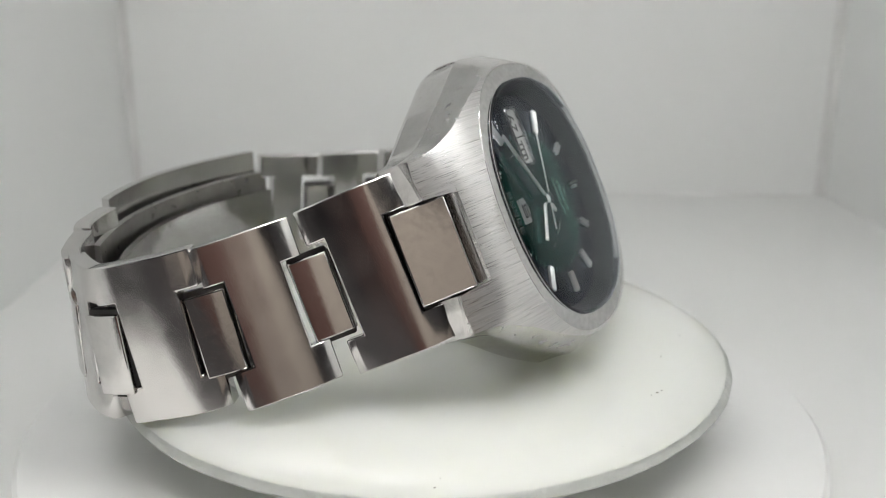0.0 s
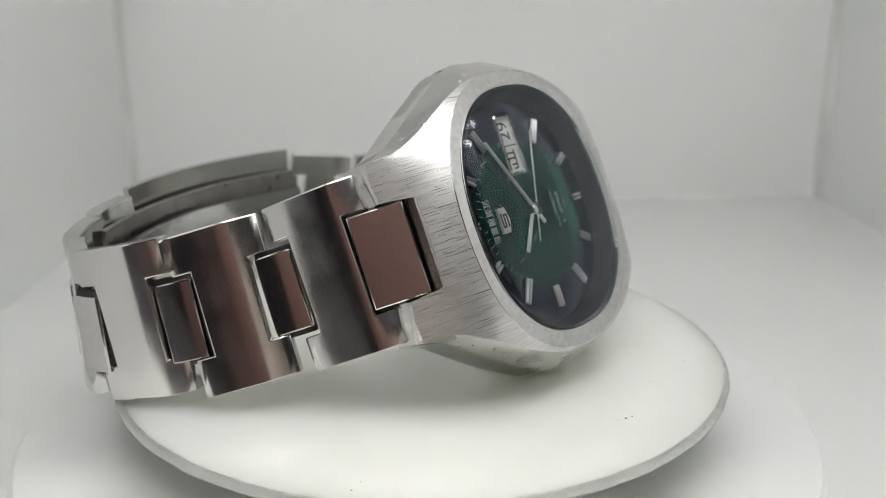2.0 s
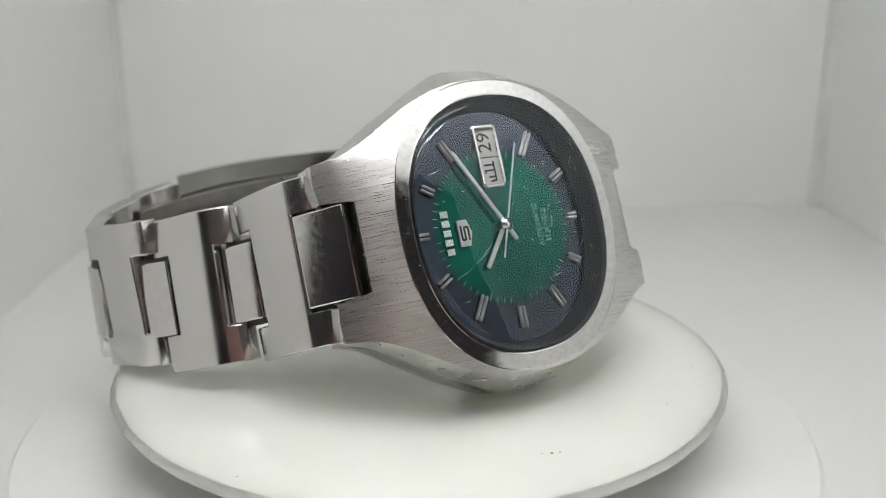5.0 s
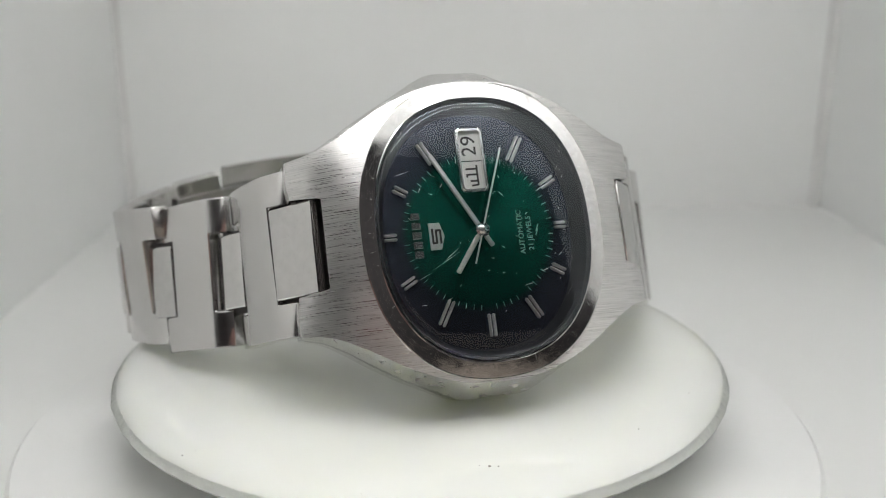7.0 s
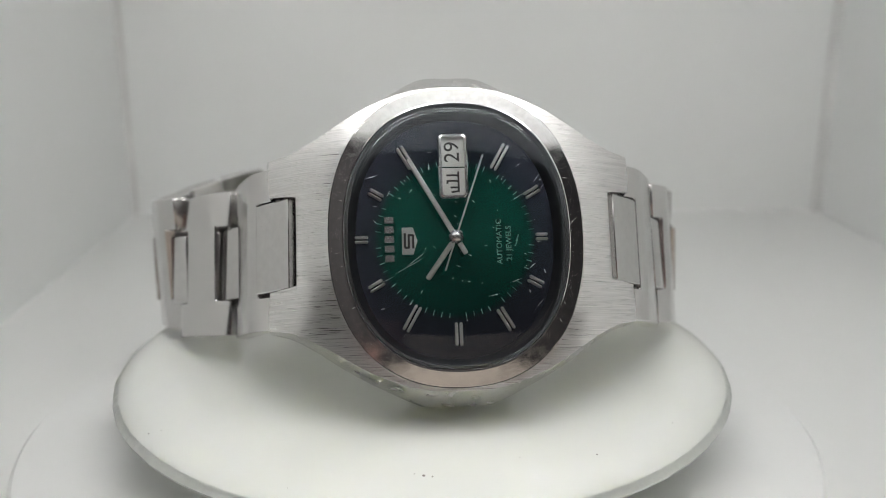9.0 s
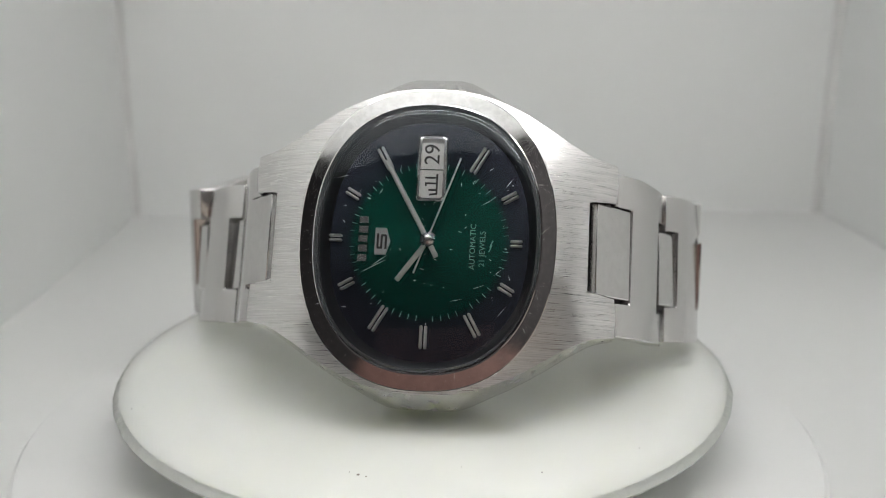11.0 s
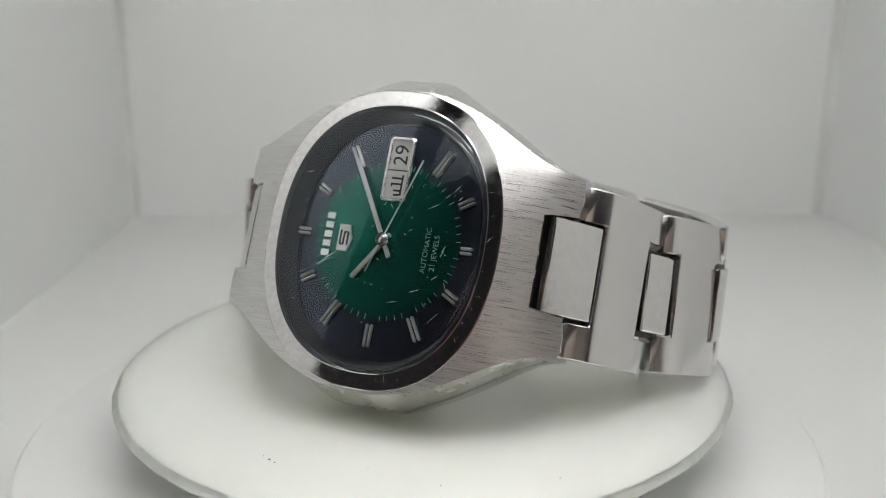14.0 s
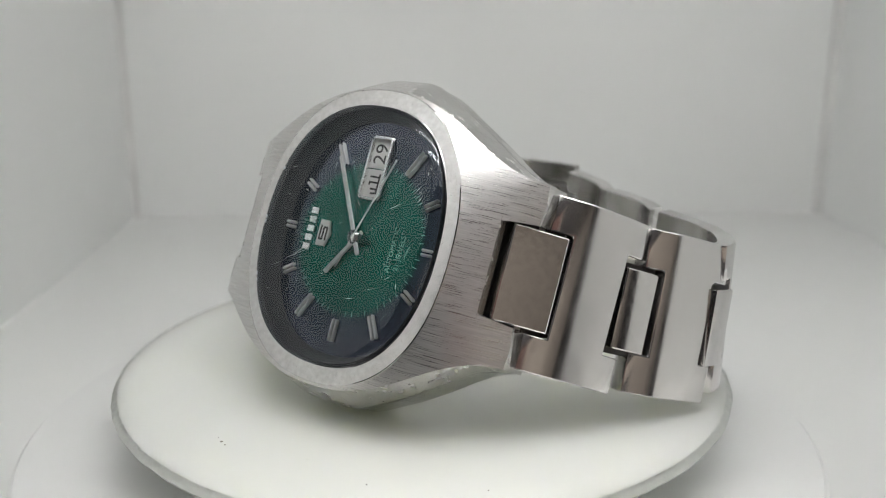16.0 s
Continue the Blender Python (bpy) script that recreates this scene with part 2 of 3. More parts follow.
def smooth_path(points, n):
    """n points along a Catmull-Rom curve through the given ones."""
    p = [Vector(a) for a in points]
    p = [2 * p[0] - p[1]] + p + [2 * p[-1] - p[-2]]
    out, m = [], len(p) - 3
    for k in range(n):
        u = k * m / (n - 1)
        i = min(int(u), m - 1)
        t = u - i
        a, b, c, d = p[i:i + 4]
        out.append(0.5 * ((2 * b) + (c - a) * t + (2 * a - 5 * b + 4 * c - d) * t * t + (3 * b - a - 3 * c + d) * t ** 3))
    return out


def top_height(x, y):
    rho = (abs(x / 13.1) ** 2.28 + abs(y / 15.5) ** 2.28) ** (1 / 2.28) - 1
    d = max(0.0, abs(x) - 12.6, 12.0 * rho)
    return 0.64 - 0.35 * d - 0.0427 * d ** 2


def mirrored(q, lower=0.0):
    """A whole ring from the points of its first quarter; lower: how much narrower the half at nine o'clock is."""
    drop = lambda x, y, z: (x, -(y - lower * max(0.0, 1 - (x / 10) ** 2) ** 2), z)
    a = list(q)
    b = [(-x, y, z) for x, y, z in q[-2::-1]]
    c = [drop(-x, y, z) for x, y, z in q[1:]]
    d = [drop(x, y, z) for x, y, z in q[-2:0:-1]]
    return a + b + c + d


def case_rings():
    """The crease that bounds the brushed face, the widest edge of the flank, and the angle of each point on the bezel."""
    n = 21
    crease = smooth_path([(19.25, 8.95, 0), (16.8, 9.35, 0), (14.3, 10.5, 0), (12.2, 11.75, 0), (9.4, 13.4, 0), (6.2, 14.75, 0), (3.2, 15.5, 0), (0, 15.68, 0)], n)
    edge = smooth_path([(19.3, 9.15, -4.75), (17.0, 9.75, -4.1), (14.6, 11.1, -3.7), (12.4, 12.55, -3.5), (10.0, 14.0, -3.4), (7.4, 15.5, -3.4), (3.4, 17.75, -3.4), (0, 17.95, -3.4)], n)
    notch = [(16.35, 0.0), (16.35, 2.5), (16.35, 5.0), (17.8, 5.0), (19.2, 5.0), (19.4, 7.0)]
    q_in = [(x, y, top_height(x, y)) for x, y in notch] + [(v.x, v.y, top_height(v.x, v.y)) for v in crease]
    q_out = [(x, y, top_height(x, y) - .35) for x, y in notch] + [tuple(v) for v in edge]
    ang = [0, 6, 12, 15, 18, 24]
    ang += [90 - (90 - math.degrees(math.atan2(v.y, v.x))) * (1 - .14 * (1 - k / (n - 1))) for k, v in enumerate(crease)]
    A = ang + [180 - v for v in ang[-2::-1]] + [180 + v for v in ang[1:]] + [360 - v for v in ang[-2:0:-1]]
    return mirrored(q_out, 0.75), mirrored(q_in), A


def on_oval(a, b, deg, power=2.28):
    t = radians(deg)
    c, s = math.cos(t), math.sin(t)
    k = (abs(c / a) ** power + abs(s / b) ** power) ** (-1 / power)
    return k * c, k * s + 0.1


def scratch(x, y, turn, length, width, height, parent):
    """A fine groove, pale against the surface it lies on."""
    bm = bmesh.new()
    c, s_ = math.cos(radians(turn)), math.sin(radians(turn))
    pts = [(-c * length / 2, -s_ * length / 2), (s_ * width, -c * width), (c * length / 2, s_ * length / 2), (-s_ * width, c * width)]
    bm.faces.new([bm.verts.new(Vector((x + p, y + q, height(x + p, y + q))) * MM) for p, q in pts])
    part("scratch", bm, PRINT_PALE, parent, "fine pale scratch", 0)


BEZEL_IN, BEZEL_OUT = 0.82, 0.64   # heights of the sloping bezel


def build_case():
    edge, crease, ang = case_rings()
    top = [on_oval(13.1, 15.5, d) + (BEZEL_OUT,) for d in ang]
    rings_top = [top]
    for f in (0.2, 0.4, 0.6, 0.8, 1.0):
        ring = []
        for (bx, by, bz), (kx, ky, kz) in zip(top, crease):
            x, y = bx + (kx - bx) * f, by + (ky - by) * f
            ring.append((x, y, top_height(x, y)))
        rings_top.append(ring)
    part("case_top", loft(rings_top), BRUSHED, watch, "brushed steel upper face of the case", 30)
    # a satin facet slopes from the crease to the widest edge, polished flanks below it
    facet = [[tuple(Vector(a).lerp(Vector(b), f) + Vector((0, 0, .2 * math.sin(math.pi * f)))) for a, b in zip(rings_top[-1], edge)] for f in (0, .05, .33, .66, .96, 1.0)]
    part("case_facet", loft(facet), FACET, watch, "satin sloping facet round the case", 30)
    low = [(x, y * (1.004 if y > 0 else 1.006), min(-7.2, z - 2.0)) for x, y, z in edge]
    waist = [(x * .998, y * .992, z - .5) for x, y, z in edge]
    under = [(x * .93, y * (.98 if y > 0 else .95), -8.6) for x, y, z in edge]
    back = [on_oval(14.4, 14.4, d, 2.0) + (-9.0,) for d in ang]
    part("case_side", loft([edge, waist, low, under, back]), STEEL, watch, "polished steel flank of the case", 28)
    part("case_back", turned([(14.4, -8.9), (14.2, -9.8), (13, -10.2), (4, -10.3)], 64), STEEL, watch)
    ring = []
    for a, b, z in ((11.42, 13.62, -1.4), (11.42, 13.62, BEZEL_IN - .16), (11.44, 13.64, BEZEL_IN - .07), (11.50, 13.70, BEZEL_IN - .01), (11.58, 13.78, BEZEL_IN),
                    (11.66, 13.86, BEZEL_IN - .03), (12.98, 15.36, BEZEL_OUT + .05), (13.06, 15.45, BEZEL_OUT + .02), (13.1, 15.5, BEZEL_OUT - .02)):
        ring.append([on_oval(a, b, d) + (z,) for d in [i * 2.5 for i in range(144)]])
    bezel = part("bezel", loft(ring), SCUFFED, watch, "polished sloping steel bezel with fine scuffs", 9)
    rng = random.Random(7)

    def bezel_height(x, y):
        r = (abs(x / 12.35) ** 2.28 + abs((y - .1) / 14.65) ** 2.28) ** (1 / 2.28)
        return BEZEL_IN + .008 - (BEZEL_IN - BEZEL_OUT) * min(1, max(0, (r - .94) / .12))
    for k in range(70):
        a = rng.choice((rng.uniform(-30, 40), rng.uniform(150, 330), rng.uniform(0, 360)))
        f = rng.uniform(.955, 1.045)
        x, y = on_oval(12.35 * f, 14.65 * f, a)
        scratch(x, y, rng.gauss(a, 40), rng.choice((.12, .2, .35, .8)) * rng.uniform(.6, 1.2), rng.uniform(.01, .024), bezel_height, bezel)
    ring = [[on_oval(a, b, d) + (z,) for d in [i * 2.5 for i in range(144)]] for a, b, z in
            ((11.43, 13.63, -1.3), (11.40, 13.60, 0.7), (11.1, 13.3, 0.72), (10.3, 12.5, -1.33))]
    part("crystal_gasket", loft(ring), GASKET, watch, "black gasket ring under the crystal")
    ring = [[on_oval(a, b, d) + (z,) for d in [i * 2.5 for i in range(144)]] for a, b, z in
            ((11.41, 13.61, 0.73), (11.38, 13.58, 1.30), (11.05, 13.25, 1.62), (10.35, 12.5, 1.75), (6, 7.2, 1.98), (2, 2.4, 2.06))]
    c_ob = part("crystal", loft(ring, False, True), CRYSTAL, watch, "domed clear crystal with fine scratches", 40)
    c_ob.visible_shadow = False
    rng = random.Random(11)
    for x, y, a, l in ((-5, -3.2, 28, 3.6), (-4.4, -2.6, 36, 2.2), (-7.4, -4.6, 24, 1.8), (-8.6, 5.9, 15, 1.5), (-6.9, 4.2, 60, 1.0), (6.1, 3.6, 30, 1.6), (7.4, -3.4, 40, 1.0), (5.6, -4.9, 20, 1.4),
                       (8.6, -4.0, 110, .7), (8.2, 5.6, 55, 1.2), (3.4, -6.3, 12, 1.3), (-2.8, 6.8, 80, .8), (1.6, 3.2, 130, .9), (7.9, -7.3, 50, 1.5),
                       *((rng.uniform(-1, 9), rng.uniform(-9, 8), rng.uniform(0, 180), rng.uniform(.15, .7)) for _ in range(34)),
                       *((rng.uniform(-9, 0), rng.uniform(-8, 9), rng.uniform(0, 180), rng.uniform(.15, .6)) for _ in range(14))):
        scratch(x, y, a, l, rng.uniform(.012, .03), lambda u, v: 2.09 - 0.31 * ((u / 10.4) ** 2 + (v / 12.2) ** 2), c_ob)
    # crown, half sunk in the flank at three o'clock
    n, rows = 48, []
    for y, r in ((16.4, 1.2), (17.3, 1.45), (18.15, 1.45), (18.3, 1.2)):
        rows.append([(-0.3 + (r + (.1 if i % 2 and r > 1.4 else 0)) * math.cos(2 * math.pi * i / n), y, -6.6 + (r + (.1 if i % 2 and r > 1.4 else 0)) * math.sin(2 * math.pi * i / n)) for i in range(n)])
    part("crown", loft(rows, True, True), STEEL, watch, "fluted steel crown")


DZ = -1.35   # height of the dial


def bar(x0, y0, x1, y1, half, z0, z1, bm=None, bevel=0.06):
    """A raised bar from one point of the dial to another."""
    a, b = Vector((x0, y0, 0)), Vector((x1, y1, 0))
    u = (b - a).normalized()
    m = Matrix.Translation(a * MM) @ Matrix(((u.x, -u.y, 0), (u.y, u.x, 0), (0, 0, 1))).to_4x4()
    own = box(0, (b - a).length * MM, -half * MM, half * MM, z0 * MM, z1 * MM, bevel * MM, 1)
    bmesh.ops.transform(own, matrix=m, verts=own.verts)
    if bm is None:
        return own
    me = bpy.data.meshes.new("t")
    own.to_mesh(me)
    own.free()
    bm.from_mesh(me)
    bpy.data.meshes.remove(me)
    return bm


def writing(name, text, size, x, y, turn, parent, mat, z):
    cu = bpy.data.curves.new("t", "FONT")
    cu.body, cu.size, cu.align_x, cu.align_y = text, size * MM, "CENTER", "CENTER"
    cu.extrude = 0.02 * MM
    ob = bpy.data.objects.new("t", cu)
    scene.collection.objects.link(ob)
    me = bpy.data.meshes.new_from_object(ob.evaluated_get(bpy.context.evaluated_depsgraph_get()))
    bpy.data.objects.remove(ob)
    me.materials.clear()
    me.materials.append(mat)
    me.name = name
    o = new(name, me)
    o.parent = parent
    o.matrix_basis = pose(x * MM, y * MM, z * MM, 0, 0, turn)
    return o


def build_dial():
    dial = part("dial", loft([[on_oval(11.4, 13.6, d) + (z,) for d in [i * 2.5 for i in range(144)]] for z in (DZ - .4, DZ)], True, True),
                DIAL, watch, "green sunray dial fading to black at its edge")
    # hour markers: pairs of bars
    spans = {1: (8.6, 10.2), 2: (8.6, 11.2), 4: (8.4, 11.4), 5: (8.6, 10.4), 6: (8.4, 9.7), 7: (8.6, 10.3), 8: (8.5, 11.1), 9: (8.7, 11.1), 10: (8.0, 10.9), 11: (8.7, 10.4), 12: (9.0, 10.4)}
    for h, (r0, r1) in spans.items():
        a = radians(180 - 30 * h)
        c, s = math.cos(a), math.sin(a)
        bm = bmesh.new()
        for off in (-0.24, 0.24):
            bar(r0 * c - off * s, r0 * s + off * c, r1 * c - off * s, r1 * s + off * c, 0.155, DZ, DZ + 0.5, bm, .12)
        part("hour_marker", bm, POINTER, dial, smooth=0)
    bm = bmesh.new()
    for k in range(60):
        if k % 5:
            a = radians(6 * k)
            c, s = math.cos(a), math.sin(a)
            bar(7.75 * c, 7.75 * s, 8.3 * c, 8.3 * s, 0.03, DZ, DZ + .015, bm, 0)
    part("minute_track", bm, PRINT, dial, smooth=0)
    # day and date window
    bm = bmesh.new()
    for z0, z1, o, i in ((DZ - .02, DZ + .5, (1.55, 11.15, 4.15), (1.12, 10.72, 4.55)),):
        def rect(w, t, b, r, z):
            pts = []
            for cx, cy, a0 in ((w - r, t - r, 0), (-w + r, t - r, 90), (-w + r, b + r, 180), (w - r, b + r, 270)):
                for k in range(5):
                    a = radians(a0 + 22.5 * k)
                    pts.append((cx + r * math.cos(a), cy + r * math.sin(a), z))
            return pts
        rings = [rect(o[0], o[1], o[2], .5, z0), rect(o[0], o[1], o[2], .5, z1 - .12), rect(o[0] - .12, o[1] - .12, o[2] + .12, .45, z1), rect(i[0] + .08, i[1] + .08, i[2] - .08, .3, z1), rect(*i, .25, z1 - .25), rect(*i, .25, z0)]
    bm.free()
    frame_ = part("window_frame", loft(rings), CHROME, dial, "chromed frame of the day and date window", 40)
    part("day_disc", box(-1.12 * MM, 1.12 * MM, 4.5 * MM, 7.5 * MM, (DZ + .01) * MM, (DZ + .06) * MM), PAPER, frame_)
    part("date_disc", box(-1.12 * MM, 1.12 * MM, 7.62 * MM, 10.75 * MM, (DZ + .01) * MM, (DZ + .06) * MM), PAPER, frame_)
    writing("date_numeral", "29", 2.3, 0.0, 9.2, 90, frame_, INK, DZ + .07)
    bm = bmesh.new()
    for x0, y0, x1, y1 in ((.55, 4.9, .55, 7.1), (.55, 5.4, -.3, 5.4), (.55, 6.1, -.55, 6.1), (.55, 6.7, -.7, 6.7), (-.2, 4.9, .55, 5.0), (-.6, 5.8, -.6, 6.2)):
        bar(x0, y0, x1, y1, .1, DZ + .06, DZ + .09, bm, 0)
    part("day_print", bm, INK, frame_, smooth=0)
    # badge and lines of print
    badge = part("badge", loft([[(x, y, z) for x, y in ((-5.55, 1.2), (-5.55, -1.6), (-4.4, -1.6), (-3.95, -.2), (-4.4, 1.2))] for z in (DZ, DZ + .3)], True, True), POINTER, dial, "small pale shield badge", 0)
    bm = bmesh.new()
    for x0, y0, x1, y1 in ((-5.25, .6, -5.25, -.9), (-5.3, -.9, -4.8, -.9), (-4.85, -.95, -4.85, .4), (-4.9, .4, -4.4, .4), (-4.4, .45, -4.4, -1.0)):
        bar(x0, y0, x1, y1, .11, DZ + .3, DZ + .32, bm, 0)
    part("badge_mark", bm, INK, badge, smooth=0)
    bm = bmesh.new()
    for k in range(5):
        bar(-6.85, -2.35 + 1.0 * k, -6.85, -1.62 + 1.0 * k, .5, DZ, DZ + .22, bm, .05)
    part("maker_mark", bm, CHROME, dial, "row of plain raised bars", 0)
    writing("dial_text", "AUTOMATIC", 0.82, 4.6, -0.4, 90, dial, PRINT, DZ + .01)
    writing("dial_text", "21 JEWELS", 0.82, 5.6, -0.6, 90, dial, PRINT, DZ + .01)
    bm = bmesh.new()
    bar(6.25, -0.90, 6.55, -0.20, .05, DZ, DZ + .02, bm, 0)
    bar(6.55, -0.20, 6.35, -0.40, .05, DZ, DZ + .02, bm, 0)
    bar(6.35, -0.40, 6.65, 0.30, .05, DZ, DZ + .02, bm, 0)
    part("dial_mark", bm, PRINT, dial, smooth=0)
    part("hour_pointer", bar(0.55, 0.75, -3.05, -4.25, .28, -0.98, -.72, bar(-1.2, -1.65, -2.9, -4.0, .12, -.75, -.70), .11), POINTER, watch)
    part("minute_pointer", bar(1.0, -1.75, -4.75, 8.3, .27, -0.62, -.36, None, .11), POINTER, watch)
    part("seconds_pointer", bar(-1.25, -3.5, 3.05, 8.6, .09, -0.25, -.13, None, .03), POINTER, watch)
    part("hub", turned([(.75, DZ), (.75, -.2), (.5, -.05), (.15, 0.0)], 32), CHROME, watch)


# bracelet: joints along each side, as x, middle y, z
LEFT = [(-19.4, 0.0, -5.0), (-24.9, -0.2, -15.2), (-32.6, 0.2, -22.8), (-37.6, 2.0, -32.8), (-35.2, 5.2, -40.0), (-29.6, 8.4, -44.0), (-23.0, 10.4, -46.0)]
RIGHT = [(19.4, 0.0, -5.0), (26.1, -0.2, -14.8), (31.8, 0.7, -25.2), (28.0, 4.0, -34.8), (18.4, 6.5, -37.7), (9.6, 8.9, -41.3), (1.6, 11.6, -45.0)]


def width_axis(z):
    f = min(1.0, max(0.0, (-z - 16) / 16))
    b = radians(23 * f * f * (3 - 2 * f))
    return Vector((0, math.cos(b), math.sin(b)))


def step(a, b, u):
    f = min(1.0, max(0.0, (u - a) / (b - a)))
    return f * f * (3 - 2 * f)


def bent(u, n=80):
    """Height of a link's profile from -1 at the case's side to 1: a short slope, a rounded bend, a long flat run."""
    slope = lambda v: math.tan(radians(27 * (1 - step(-.85, -.05, v)) - 9 * step(.2, 1.0, v)))
    rise = lambda w: sum(slope(-1 + (w + 1) * (k + .5) / n) for k in range(n)) * (w + 1) / n
    return rise(u) - rise(1.0) * (u + 1) / 2


def link_mesh(length, half, notch_a, notch_b, depth_a, depth_b, crown=0.9, thick=2.0):
    """A link: a plate bowed along its length, its ends cut out for the middle pieces. x along, y across, z out."""
    bm = bmesh.new()
    l = length / 2
    xs = sorted({-l, -l + depth_a, l - depth_b, l} | {-l + depth_a + (length - depth_a - depth_b) * k / 14 for k in range(1, 14)} | {-l + depth_a / 2, l - depth_b / 2})
    ys = [-half, -notch_a, notch_a, half] if notch_a else [-half, half]
    ht = (lambda x: bent(x / l) * l - .54) if crown > .5 else (lambda x: crown * (1 - (x / l) ** 2) - crown * .6)
    grid = {}
    for side in (0, 1):
        for i, x in enumerate(xs):
            for j, y in enumerate(ys):
                grid[side, i, j] = bm.verts.new(Vector((x, y, ht(x) - side * thick)) * MM)
    cells = set()
    for i in range(len(xs) - 1):
        xm = .5 * (xs[i] + xs[i + 1])
        for j in range(len(ys) - 1):
            if len(ys) == 4 and j == 1 and (xm < -l + depth_a or xm > l - depth_b):
                continue
            cells.add((i, j))
    for i, j in cells:
        bm.faces.new([grid[0, i, j], grid[0, i + 1, j], grid[0, i + 1, j + 1], grid[0, i, j + 1]])
        bm.faces.new([grid[1, i, j], grid[1, i, j + 1], grid[1, i + 1, j + 1], grid[1, i + 1, j]])
        for di, dj, (a, b) in ((-1, 0, ((i, j), (i, j + 1))), (1, 0, ((i + 1, j), (i + 1, j + 1))), (0, -1, ((i, j), (i + 1, j))), (0, 1, ((i, j + 1), (i + 1, j + 1)))):
            if (i + di, j + dj) not in cells:
                bm.faces.new([grid[(0,) + a], grid[(0,) + b], grid[(1,) + b], grid[(1,) + a]])
    loose = [v for v in bm.verts if not v.link_faces]
    for v in loose:
        bm.verts.remove(v)
    bmesh.ops.recalc_face_normals(bm, faces=bm.faces)
    sharp = [e for e in bm.edges if len(e.link_faces) == 2 and e.calc_face_angle() > 0.7]
    bmesh.ops.bevel(bm, geom=sharp, offset=.17 * MM, segments=2, profile=.5, affect="EDGES")
    return bm


def along(a, b, up_hint, out_from):
    """A frame at the middle of a and b: x along, y across, z out of the loop."""
    a, b = Vector(a), Vector(b)
    u = (b - a).normalized()
    v = (up_hint - u * up_hint.dot(u)).normalized()
    n = u.cross(v)
    mid = .5 * (a + b)
    if n.dot(mid - out_from) < 0:
        v, n = -v, -n
    return Matrix.Translation(mid * MM) @ Matrix((u, v, n)).transposed().to_4x4(), (b - a).length


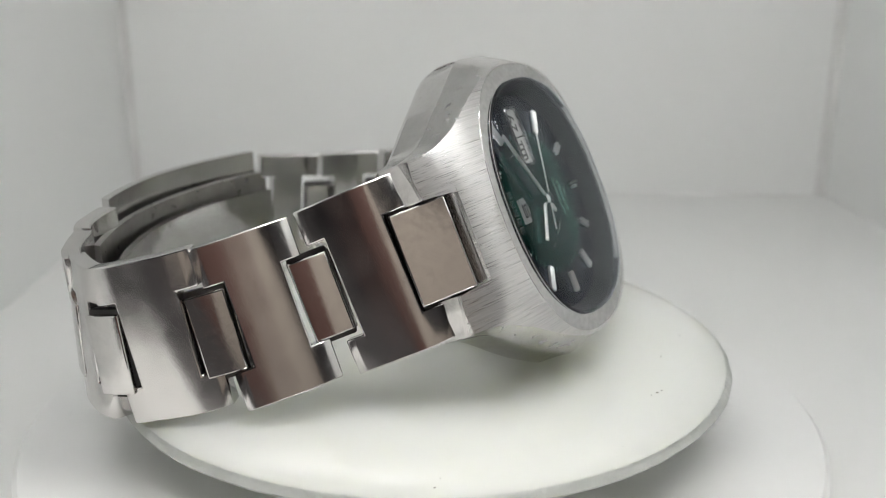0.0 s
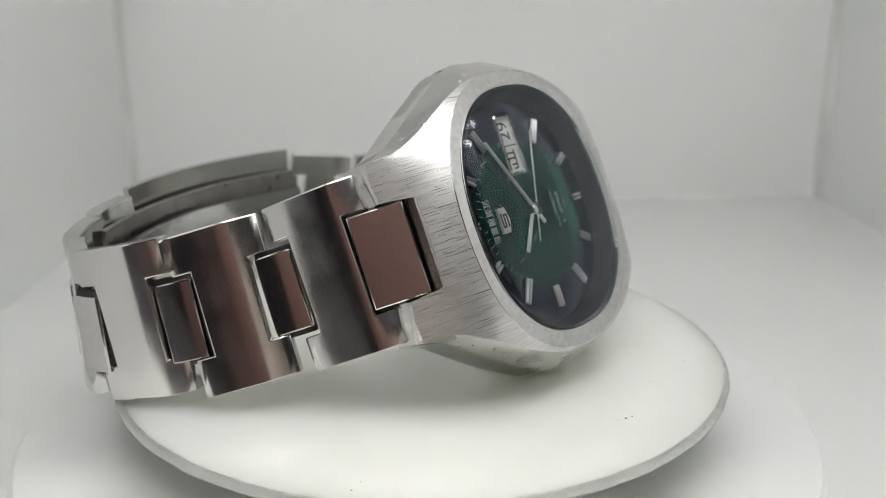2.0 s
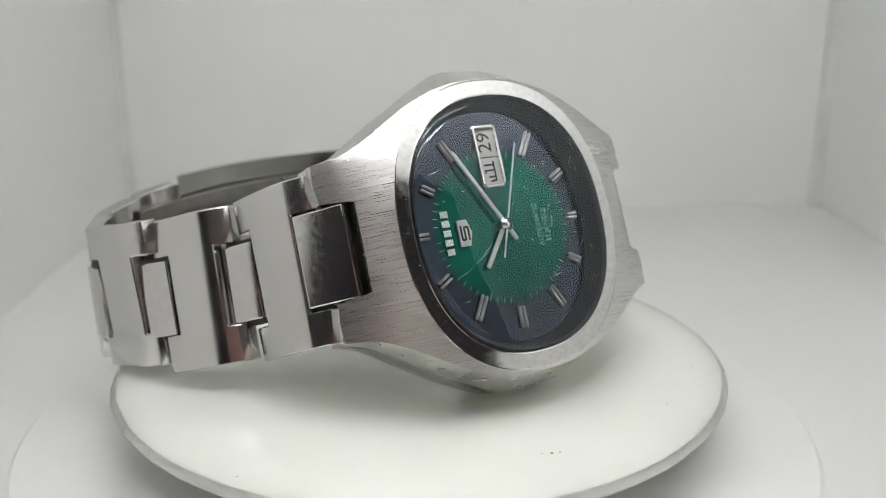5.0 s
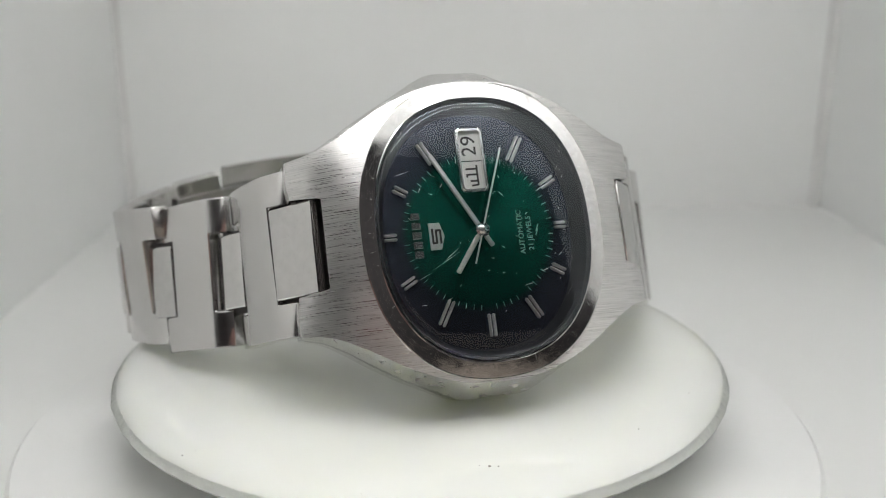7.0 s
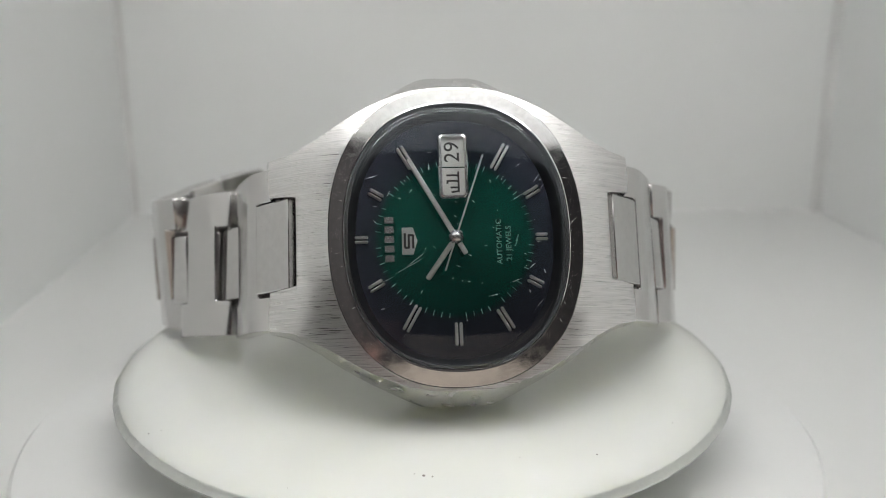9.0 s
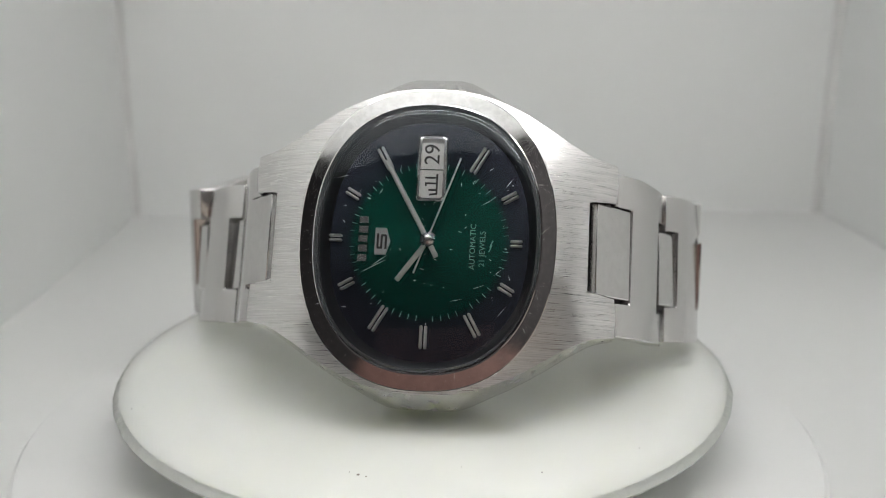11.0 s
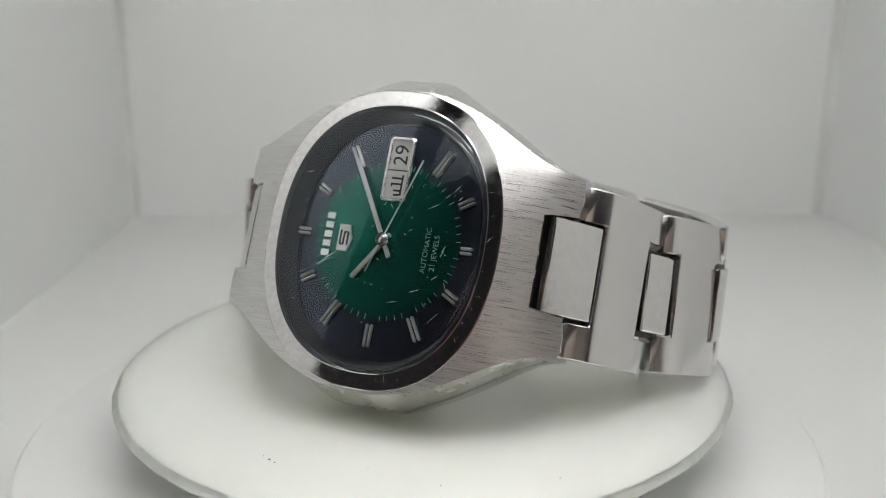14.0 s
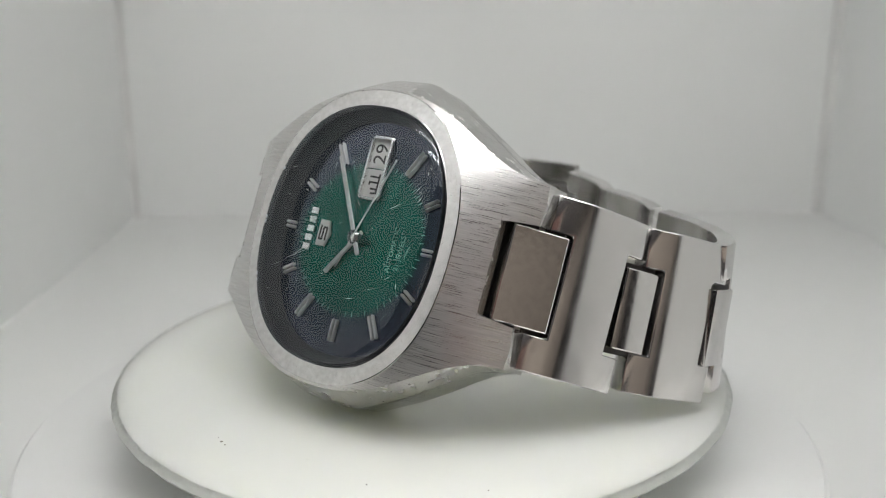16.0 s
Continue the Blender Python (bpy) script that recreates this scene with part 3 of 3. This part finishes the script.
def build_bracelet():
    bracelet = new("bracelet")
    bracelet.parent = watch
    bracelet["label"] = "satin steel bracelet of broad links and narrow middle pieces"
    inside = Vector((-3, 4, -24))
    for nodes in (LEFT, RIGHT):
        for i in range(len(nodes) - 1):
            a, b = nodes[i], nodes[i + 1]
            half = 8.75 - 0.28 * i
            up = width_axis(.5 * (a[2] + b[2])) * (0.16 * i + (.35 if i > 1 else 0))
            a, b = Vector(a) + up, Vector(b) + up
            m, length = along(a, b, width_axis(.5 * (a.z + b.z)), inside)
            da = 2.3 if i == 0 else 2.0
            part("link", link_mesh(length - .9, half, 5.12 if i == 0 else 4.36, 0, da, 2.0), SATIN, bracelet, smooth=20, m=m)
        for i in range(1, len(nodes) - 1):
            p, q, r = (Vector(nodes[k]) for k in (i - 1, i, i + 1))
            t = (r - p).normalized()
            m, _ = along(q - t, q + t, width_axis(q.z), inside)
            part("middle_piece", link_mesh(4.0, 4.15, 0, 0, .6, .6, .16, 1.1), STEEL, bracelet, smooth=20, m=m @ pose(0, 0, (-.08 if i == 1 else -.45) * MM))
            # the hinge's dark colour paints the shade round the middle piece
            part("hinge", box(-2.1 * MM, 2.1 * MM, -4.7 * MM, 4.7 * MM, -1.9 * MM, -1.0 * MM, .3 * MM), GAP_SHADE, bracelet, m=m)
            part("inner_plate", box(-2.3 * MM, 2.3 * MM, -4.3 * MM, 4.3 * MM, -2.6 * MM, -1.95 * MM, .2 * MM), STEEL, bracelet, m=m)
        # the piece that joins case and bracelet
        s = 1 if nodes[0][0] > 0 else -1
        m, length = along((s * 17.1, 0, -2.3), (s * 21.05, 0, -7.0), Vector((0, 1, 0)), inside)
        part("end_piece", link_mesh(length - .25, 4.78, 0, 0, .5, .5, .04, 1.0), STEEL, bracelet, smooth=20, m=m @ pose(0, 0, .12 * MM))
        # shade of the notch round the end piece, put into the hinge's colour
        part("hinge", box(-2.6 * MM, 2.9 * MM, -5.3 * MM, 5.3 * MM, -2.9 * MM, -0.95 * MM, .3 * MM), GAP_SHADE, bracelet, m=m)
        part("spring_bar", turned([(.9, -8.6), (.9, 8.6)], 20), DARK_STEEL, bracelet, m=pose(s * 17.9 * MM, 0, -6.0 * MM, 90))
    # folding clasp
    def arc(name, a, b, bulge, half, thick, lift, mat, label):
        a, b = Vector(a), Vector(b)
        up = width_axis(-45)
        out = (b - a).cross(up).normalized()
        if out.dot(.5 * (a + b) - inside) < 0:
            out = -out
        rings = []
        n = 24
        for k in range(n + 1):
            t = k / n
            c = a.lerp(b, t) + out * (bulge * 4 * t * (1 - t) - lift)
            rings.append([tuple(c + up * half), tuple(c + up * half - out * thick), tuple(c - up * half - out * thick), tuple(c - up * half)])
        bm = loft(rings, True, True)
        sharp = [e for e in bm.edges if len(e.link_faces) == 2 and e.calc_face_angle() > 0.7]
        bmesh.ops.bevel(bm, geom=sharp, offset=.2 * MM, segments=2, profile=.5, affect="EDGES")
        ob = part(name, bm, mat, bracelet, label)
        return ob
    arc("clasp_cover", LEFT[-1], RIGHT[-1], 3.2, 8.9, 1.2, 0, SATIN, "curved steel cover of the folding clasp")
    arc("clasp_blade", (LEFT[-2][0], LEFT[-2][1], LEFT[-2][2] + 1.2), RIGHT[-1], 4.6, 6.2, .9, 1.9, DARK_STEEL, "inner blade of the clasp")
    arc("clasp_blade", (LEFT[-2][0] + 1, LEFT[-2][1], LEFT[-2][2] + 1.6), (RIGHT[-1][0] - 1, RIGHT[-1][1], RIGHT[-1][2]), 4.6, 4.0, .9, 3.4, STEEL, "inner blade of the clasp")


build_case()
build_dial()
build_bracelet()


# ---- movement: the turntable carries disc and watch round ----
TURN = [(0, 54.97), (1, 49.14), (2, 43.07), (3, 36.86), (4, 30.58), (5, 24.31), (6, 18.08), (7, 11.92), (8, 5.84), (9, -0.16),
        (10, -6.09), (11, -11.96), (12, -17.82), (13, -23.7), (14, -29.64), (15, -35.7), (16, -41.94)]


def motions():
    rows = [(t, pose(0, 0, 0, 0, 0, a)) for t, a in TURN]
    walk(turntable, rows)
    walk(plate, rows)
    walk(watch, [(t, m @ WATCH0) for t, m in rows])


motions()
